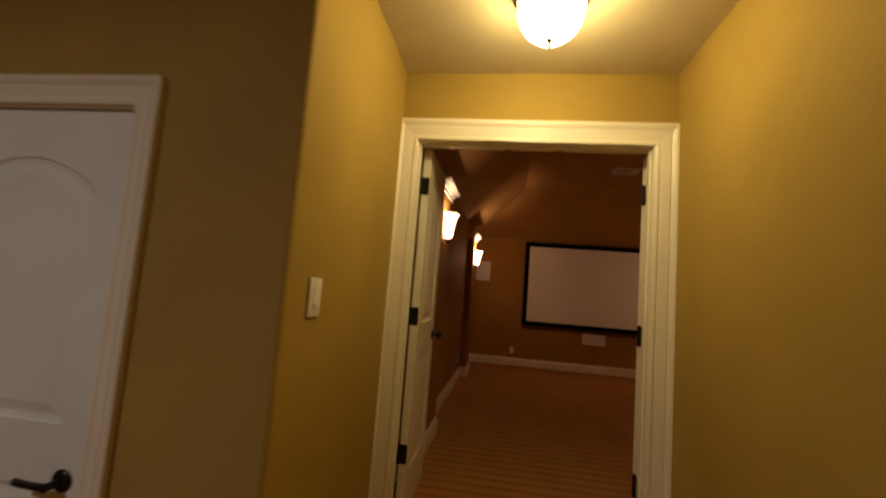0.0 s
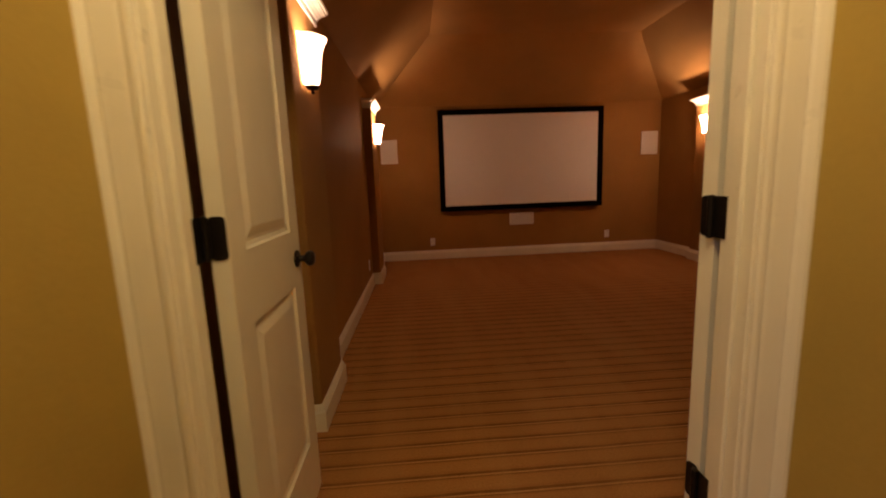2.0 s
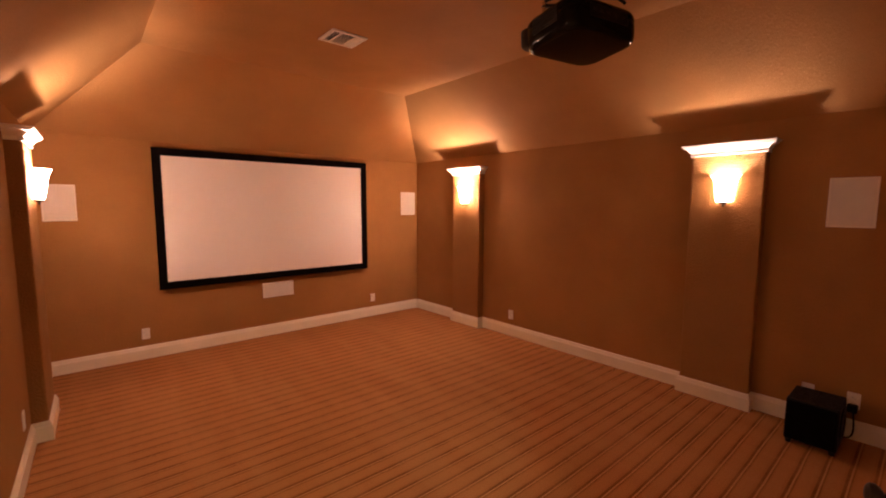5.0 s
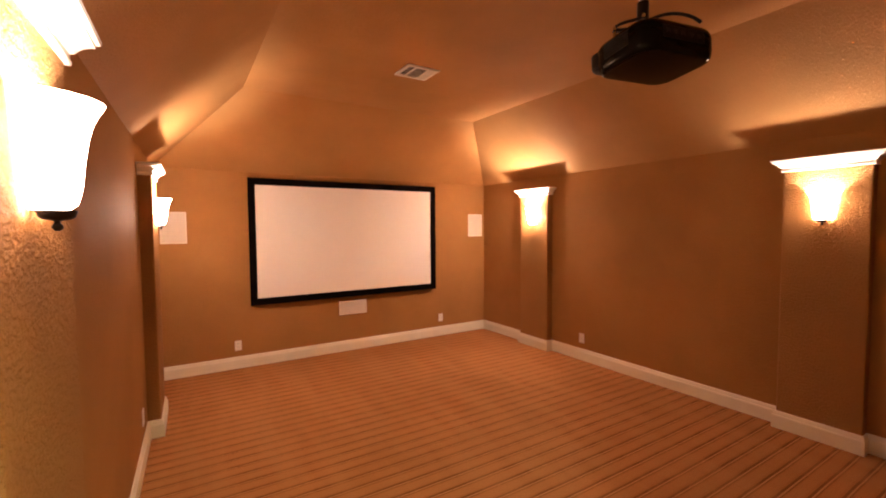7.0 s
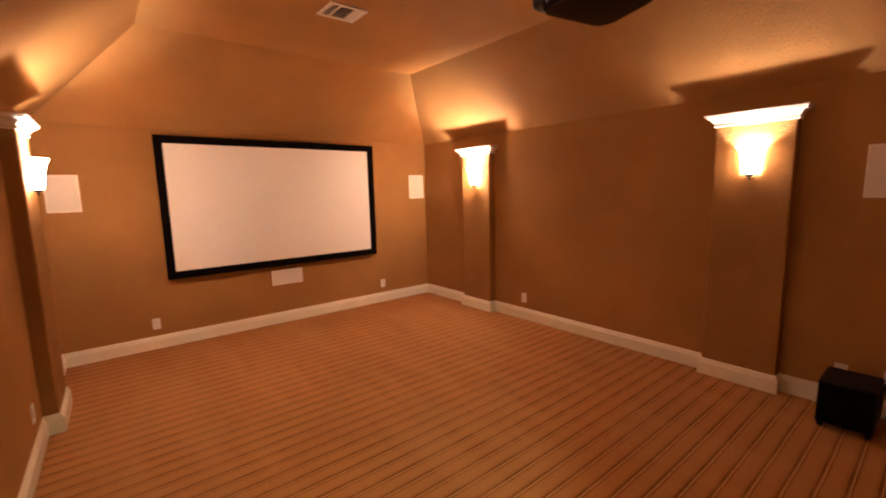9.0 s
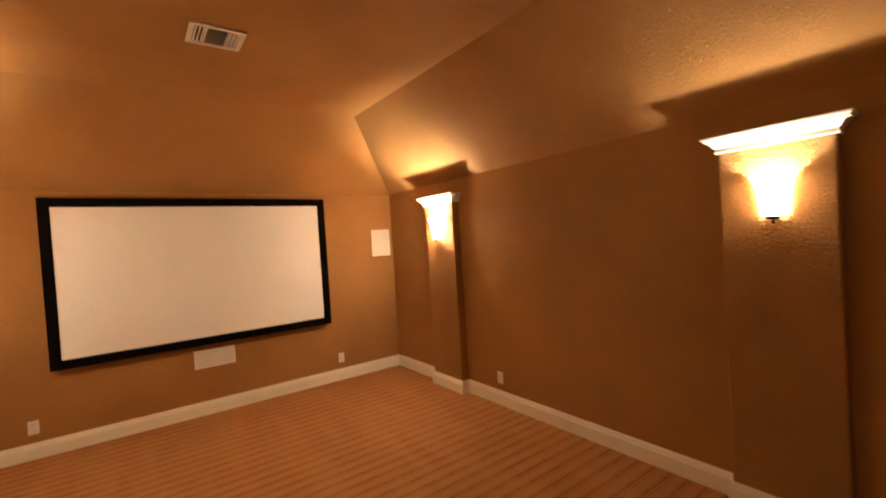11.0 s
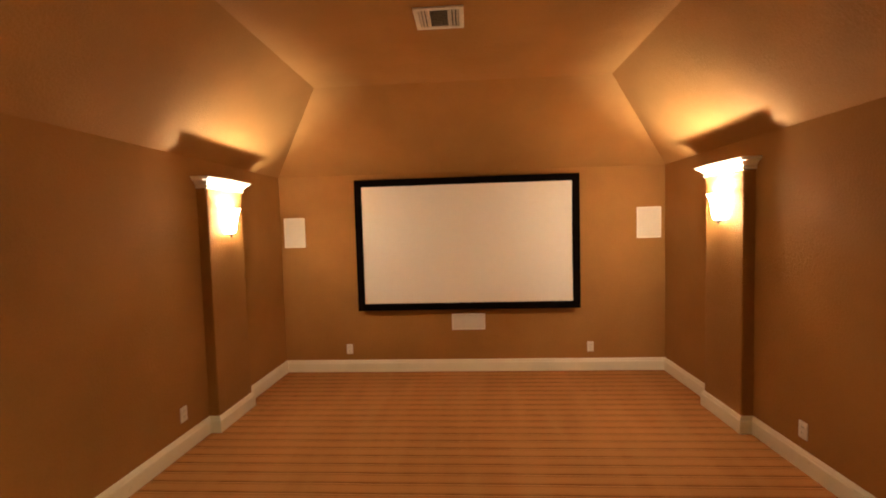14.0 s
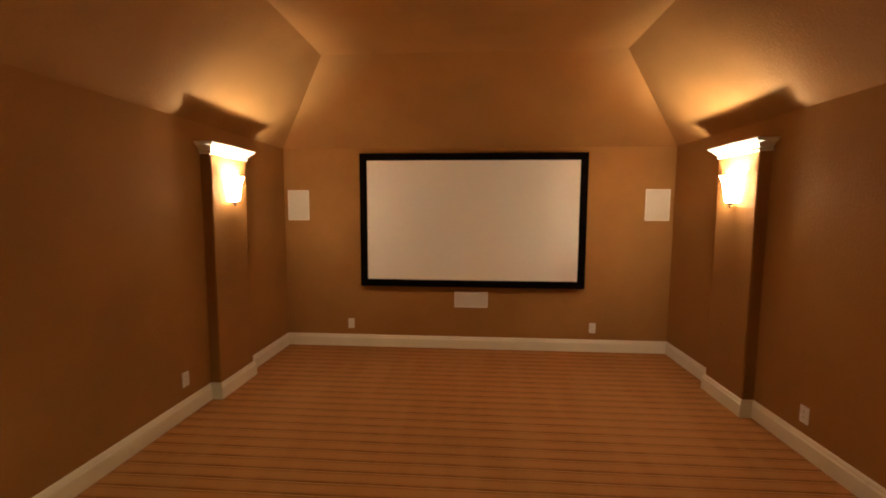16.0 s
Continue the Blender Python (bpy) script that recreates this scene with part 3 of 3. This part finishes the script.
# ---------- flush wall loudspeakers ----------
def wall_speaker(m, w, h, label):
    s = thing("wall_speaker", label, "loudspeaker", m, "in-wall loudspeakers")
    t = 0.010
    b = bmesh.new()
    lip = 0.012
    add_box(b, -w / 2, w / 2, -t, 0, -h / 2, -h / 2 + lip, 0.002)
    add_box(b, -w / 2, w / 2, -t, 0, h / 2 - lip, h / 2, 0.002)
    add_box(b, -w / 2, -w / 2 + lip, -t, 0, -h / 2 + lip, h / 2 - lip, 0.002)
    add_box(b, w / 2 - lip, w / 2, -t, 0, -h / 2 + lip, h / 2 - lip, 0.002)
    part("grille_frame", b, GRILLE_FRAME, s)
    part("grille", box(-w / 2 + lip, w / 2 - lip, -t + 0.002, 0, -h / 2 + lip, h / 2 - lip, 0.001), GRILLE, s, "perforated white metal grille")
    return s


wall_speaker(pose(4.195, FRONT, 1.679), 0.265, 0.348, "white rectangular in-wall loudspeaker beside the screen")
wall_speaker(pose(0.134, FRONT, 1.665), 0.250, 0.348, "white rectangular in-wall loudspeaker beside the screen")
wall_speaker(pose(2.153, FRONT, 0.582), 0.385, 0.187, "white low in-wall loudspeaker under the screen")
wall_speaker(side_frame("east", 3.06) @ pose(0, 0, 1.682), 0.255, 0.350, "white in-wall surround loudspeaker above the subwoofer")


# ---------- wall plates ----------
def outlet(m, label="white duplex socket plate just above the baseboard"):
    o = thing("wall_outlet", label, "wall socket", m, "wall sockets")
    part("plate", moved(rounded_plate(0.072, 0.116, 0.006, 0.006), pose(0, -0.006, 0)), PLATE, o)
    for z in (-0.019, 0.019):
        s = part("socket", moved(rounded_plate(0.033, 0.029, 0.004, 0.010), pose(0, -0.0085, z)), SOCKET, o)
        # raised dark bars paint the shade inside the plug holes
        for x in (-0.006, 0.006):
            part("slot", box(x - 0.001, x + 0.001, -0.0092, -0.0084, z - 0.002, z + 0.008), SHADED_RECESS, s)
    part("screw", lathe(bmesh.new(), [(0.0, 0.0), (0.003, 0.0), (0.003, 0.0015), (0.0, 0.002)], 8), SOCKET, o, at=pose(0, -0.006, 0, 90, 0, 0))
    return o


outlet(pose(0.737, FRONT, 0.272))
outlet(pose(3.541, FRONT, 0.275))
outlet(side_frame("west", 6.30) @ pose(0, 0, 0.295))
outlet(side_frame("east", 6.11) @ pose(0, 0, 0.270))
outlet(side_frame("east", 3.20) @ pose(0, 0, 0.268), "white socket plate half hidden behind the subwoofer")
outlet(side_frame("east", 2.95) @ pose(0, 0, 0.278), "white socket plate with a plug beside the subwoofer")

# dimmer on the hall wall
dim = thing("dimmer_switch", "white slider dimmer plate on the tan hall wall", "light switch", pose(HALL_L, 1.485, 1.201, 0, 0, 90))
part("plate", box(-0.044, 0.044, -0.008, 0, -0.063, 0.063, 0.004, 3), PLATE, dim, smooth=True)
part("rocker", box(-0.016, 0.016, -0.0098, -0.007, -0.033, 0.033, 0.001), PLATE, dim)
part("slider", box(-0.010, 0.010, -0.015, -0.0095, -0.030, -0.021, 0.0015), SOCKET, dim)


# ---------- ceiling vent ----------
vent = thing("ceiling_vent", "white three-way ceiling air register with angled slats", "air vent", pose(2.026, 5.968, TOP))
VW, VD = 0.31, 0.275
b = bmesh.new()
rim = 0.030
for x0, x1, y0, y1 in ((-VW / 2, VW / 2, -VD / 2, -VD / 2 + rim), (-VW / 2, VW / 2, VD / 2 - rim, VD / 2), (-VW / 2, -VW / 2 + rim, -VD / 2 + rim, VD / 2 - rim), (VW / 2 - rim, VW / 2, -VD / 2 + rim, VD / 2 - rim)):
    add_box(b, x0, x1, y0, y1, -0.012, 0, 0.003)
part("frame", b, VENT_WHITE, vent)
# flat dark sheet in place of the duct's shade
part("backing", box(-VW / 2 + rim, VW / 2 - rim, -VD / 2 + rim, VD / 2 - rim, -0.003, -0.001), SHADED_RECESS, vent, "dark sheet standing for the shaded duct")
for x in (-0.060, 0.060):
    part("divider", box(x - 0.005, x + 0.005, -VD / 2 + rim, VD / 2 - rim, -0.010, -0.003), VENT_WHITE, vent)
slat = mesh_of(box(-0.054, 0.054, -0.006, 0.006, -0.0008, 0.0008), "slat", VENT_WHITE)
for i in range(11):
    s = new("slat", slat)
    s.parent, s.matrix_basis = vent, pose(0, -0.098 + i * 0.0196, -0.007, 40, 0, 0)
side_slat = mesh_of(box(-0.008, 0.008, -0.105, 0.105, -0.0008, 0.0008), "slat", VENT_WHITE)
for sgn in (-1, 1):
    for i in range(3):
        s = new("slat", side_slat)
        s.parent, s.matrix_basis = vent, pose(sgn * (0.073 + i * 0.021), 0, -0.007, 0, sgn * 35, 0)


# ---------- projector ----------
PROJ = pose(2.128, 3.82, 2.475, -5, 0, -11)
proj = thing("projector", "black glossy ceiling-mounted projector on a short pole", "projector", PROJ)


def lofted_body(w, d, r, rings):
    """A rounded body: plan w by d with corner radius r, rings of (scale, z) from the underside up."""
    bm = bmesh.new()
    made = []
    for k, z in rings:
        a, b, q = w / 2 * k, d / 2 * k, r * k
        pts = []
        for cx, cy, a0 in ((a - q, b - q, 0), (-a + q, b - q, 90), (-a + q, -b + q, 180), (a - q, -b + q, 270)):
            pts += [(cx + q * math.cos(radians(a0 + 15 * i)), cy + q * math.sin(radians(a0 + 15 * i))) for i in range(7)]
        made.append([bm.verts.new((x, y, z)) for x, y in pts])
    n = len(made[0])
    bm.faces.new(made[0][::-1])
    bm.faces.new(made[-1])
    for p, q in zip(made, made[1:]):
        for i in range(n):
            j = (i + 1) % n
            bm.faces.new((p[i], p[j], q[j], q[i]))
    return bm


BODY = [(0.86, -0.090), (0.93, -0.087), (0.967, -0.078), (0.988, -0.062), (0.998, -0.044), (1.0, -0.020), (1.0, -0.002), (0.993, 0.0), (0.993, 0.003), (1.0, 0.005),
        (0.995, 0.024), (0.975, 0.034), (0.93, 0.046), (0.84, 0.058), (0.78, 0.060)]
part("shell", lofted_body(0.445, 0.330, 0.080, BODY), BLACK_SHELL, proj, "black gloss plastic shell", smooth=True)
bezel = lofted_body(0.40, 0.075, 0.030, [(0.93, -0.056), (0.98, -0.051), (1.0, -0.042), (1.0, 0.016), (0.98, 0.026), (0.93, 0.030)])
part("front_bezel", moved(bezel, pose(0, 0.168, 0.008)), BLACK_METAL, proj, "raised black lens bezel", smooth=True)
lens = lathe(bmesh.new(), [(0.0, 0.150), (0.038, 0.150), (0.038, 0.214), (0.035, 0.217), (0.031, 0.206), (0.0, 0.202)], 28)
part("lens_ring", moved(lens, pose(0, 0, -0.008, -90, 0, 0)), BLACK_METAL, proj, smooth=True)
part("lens_glass", moved(lathe(bmesh.new(), [(0.0, 0.203), (0.030, 0.203), (0.027, 0.208), (0.015, 0.212), (0.0, 0.214)], 24), pose(0, 0, -0.008, -90, 0, 0)), LENS, proj, "coated glass lens", smooth=True)
for s in (-1, 1):
    b = bmesh.new()
    for i in range(6):
        add_box(b, s * 0.2228 - 0.002, s * 0.2228 + 0.002, -0.075, 0.075, -0.040 + i * 0.012, -0.034 + i * 0.012, 0.001)
    part("air_grille", b, BLACK_METAL, proj, "fine vent slats in the end of the shell")
panel = part("connector_panel", box(-0.120, 0.120, -0.1675, -0.160, -0.036, 0.020, 0.002), BLACK_ASH, proj, "matte black connector panel")
for x in (-0.095, -0.055, -0.010, 0.040, 0.085):
    part("connector", box(x - 0.013, x + 0.013, -0.1695, -0.167, -0.014, 0.002, 0.001), BLACK_METAL, panel)
for s in (-1, 1):
    part("foot", lathe(bmesh.new(), [(0.0, 0.056), (0.016, 0.056), (0.018, 0.072), (0.0, 0.074)], 12, (s * 0.15, 0.09)), BLACK_METAL, proj, smooth=True)
mount = thing("projector_mount", "black steel ceiling pole and spider bracket of the projector", "projector mount", pose(2.06, 3.83, 0))
part("pole", lathe(bmesh.new(), [(0.026, 2.585), (0.026, 2.68)], 20), BLACK_METAL, mount, smooth=True)
part("upper_pole", lathe(bmesh.new(), [(0.019, 2.68), (0.019, TOP - 0.01)], 20), PIPE_GREY, mount, "pale grey steel drop pipe", smooth=True)
part("ceiling_plate", lathe(bmesh.new(), [(0.0, TOP - 0.022), (0.045, TOP - 0.020), (0.066, TOP - 0.010), (0.068, TOP), (0.0, TOP)], 24), BLACK_METAL, mount, smooth=True)
part("hub", lathe(bmesh.new(), [(0.0, 2.548), (0.055, 2.550), (0.058, 2.564), (0.034, 2.580), (0.026, 2.603), (0.0, 2.605)], 20), BLACK_METAL, mount, smooth=True)
for ang in (35, 145, 215, 325):
    arm_ = box(0.03, 0.135, -0.009, 0.009, 2.552, 2.558, 0.001)
    part("bracket_arm", moved(arm_, pose(0, 0, 0, 0, 0, ang)), BLACK_METAL, mount)
    part("bolt", lathe(bmesh.new(), [(0.0, 2.520), (0.008, 2.520), (0.008, 2.572), (0.005, 2.577), (0.0, 2.578)], 10, (0.125 * math.cos(radians(ang)), 0.125 * math.sin(radians(ang)))), CHROME, mount)


def tube(points, radius, steps=8):
    """A round cable along smooth points."""
    cu = bpy.data.curves.new("cable", "CURVE")
    cu.dimensions, cu.bevel_depth, cu.bevel_resolution = "3D", radius, 2
    sp = cu.splines.new("NURBS")
    sp.points.add(len(points) - 1)
    for p, co in zip(sp.points, points):
        p.co = (*co, 1)
    sp.use_endpoint_u, sp.order_u = True, 4
    tmp = bpy.data.objects.new("cable_tmp", cu)
    scene.collection.objects.link(tmp)
    me = bpy.data.meshes.new_from_object(tmp.evaluated_get(bpy.context.evaluated_depsgraph_get()))
    bpy.data.objects.remove(tmp)
    return me


LOOP = ((0.0, 2.60), (0.03, 2.598), (0.09, 2.596), (0.125, 2.580), (0.10, 2.562), (0.04, 2.562), (-0.04, 2.590), (-0.12, 2.600), (-0.20, 2.565), (-0.23, 2.530))
cable = tagged(new("projector_cable", tube([(2.035 - 0.53 * a, 3.815 + 0.85 * a, z) for a, z in LOOP], 0.0075)),
               "black looped signal cable behind the projector", "cable")
cable.data.materials.append(BLACK_METAL)


# ---------- subwoofer ----------
SUB = pose(4.135, 3.115, 0)
sub = thing("subwoofer", "small black box subwoofer on feet beside the wall", "subwoofer", SUB)
part("cabinet", box(-0.155, 0.165, -0.140, 0.140, 0.028, 0.322, 0.010, 3), BLACK_ASH, sub, "black ash cabinet")
part("front_grille", box(-0.172, -0.156, -0.130, 0.130, 0.040, 0.310, 0.006), VELVET, sub, "black cloth grille")
part("driver", moved(lathe(bmesh.new(), [(0.0, 0.0), (0.110, 0.0), (0.112, 0.006), (0.098, 0.010), (0.085, 0.004), (0.03, -0.02), (0.0, -0.014)], 28, cap=False), pose(0.0, -0.1405, 0.185, 90, 0, 0)), BLACK_METAL, sub, smooth=True)
for x in (-0.13, 0.14):
    for y in (-0.115, 0.115):
        part("foot", lathe(bmesh.new(), [(0.0, 0.0), (0.016, 0.0), (0.021, 0.029), (0.0, 0.029)], 12, (x, y)), BLACK_METAL, sub, smooth=True)
plug = thing("power_plug", "black power adapter plugged in beside the subwoofer", "plug", side_frame("east", 2.95) @ pose(0.0, -0.006, 0.236))
part("body", box(-0.028, 0.028, -0.050, -0.004, -0.034, 0.022, 0.008), BLACK_ASH, plug)
cord = tagged(new("black_flex", tube([(4.345, 2.945, 0.235), (4.33, 2.93, 0.12), (4.335, 2.93, 0.03), (4.33, 2.98, 0.012), (4.325, 3.05, 0.02), (4.317, 3.08, 0.09)], 0.005)),
              "black flex between wall plug and subwoofer", "cable")
cord.data.materials.append(BLACK_METAL)


# ---------- hall dome lamp ----------
LX, LY = 0.602, 1.757
dome = thing("ceiling_lamp", "lit opal glass dome lamp with a bronze pan", "ceiling lamp", pose(LX, LY, HALL_TOP))
part("pan", lathe(bmesh.new(), [(0.0, 0.0), (0.136, 0.0), (0.150, -0.012), (0.152, -0.030), (0.143, -0.042), (0.131, -0.046), (0.0, -0.046)], 40), BRONZE, dome, "dark bronze ceiling pan", smooth=True)
part("shade", lathe(bmesh.new(), [(0.127, -0.0465), (0.129, -0.070), (0.126, -0.105), (0.116, -0.140), (0.098, -0.170), (0.072, -0.192), (0.041, -0.205), (0.0, -0.209)], 40), DOME_GLASS, dome, "glowing opal glass bowl", smooth=True)
part("finial", lathe(bmesh.new(), [(0.0, -0.234), (0.006, -0.232), (0.009, -0.224), (0.006, -0.217), (0.012, -0.213), (0.016, -0.2085), (0.0, -0.2085)], 14), BRONZE, dome, "bronze finial", smooth=True)

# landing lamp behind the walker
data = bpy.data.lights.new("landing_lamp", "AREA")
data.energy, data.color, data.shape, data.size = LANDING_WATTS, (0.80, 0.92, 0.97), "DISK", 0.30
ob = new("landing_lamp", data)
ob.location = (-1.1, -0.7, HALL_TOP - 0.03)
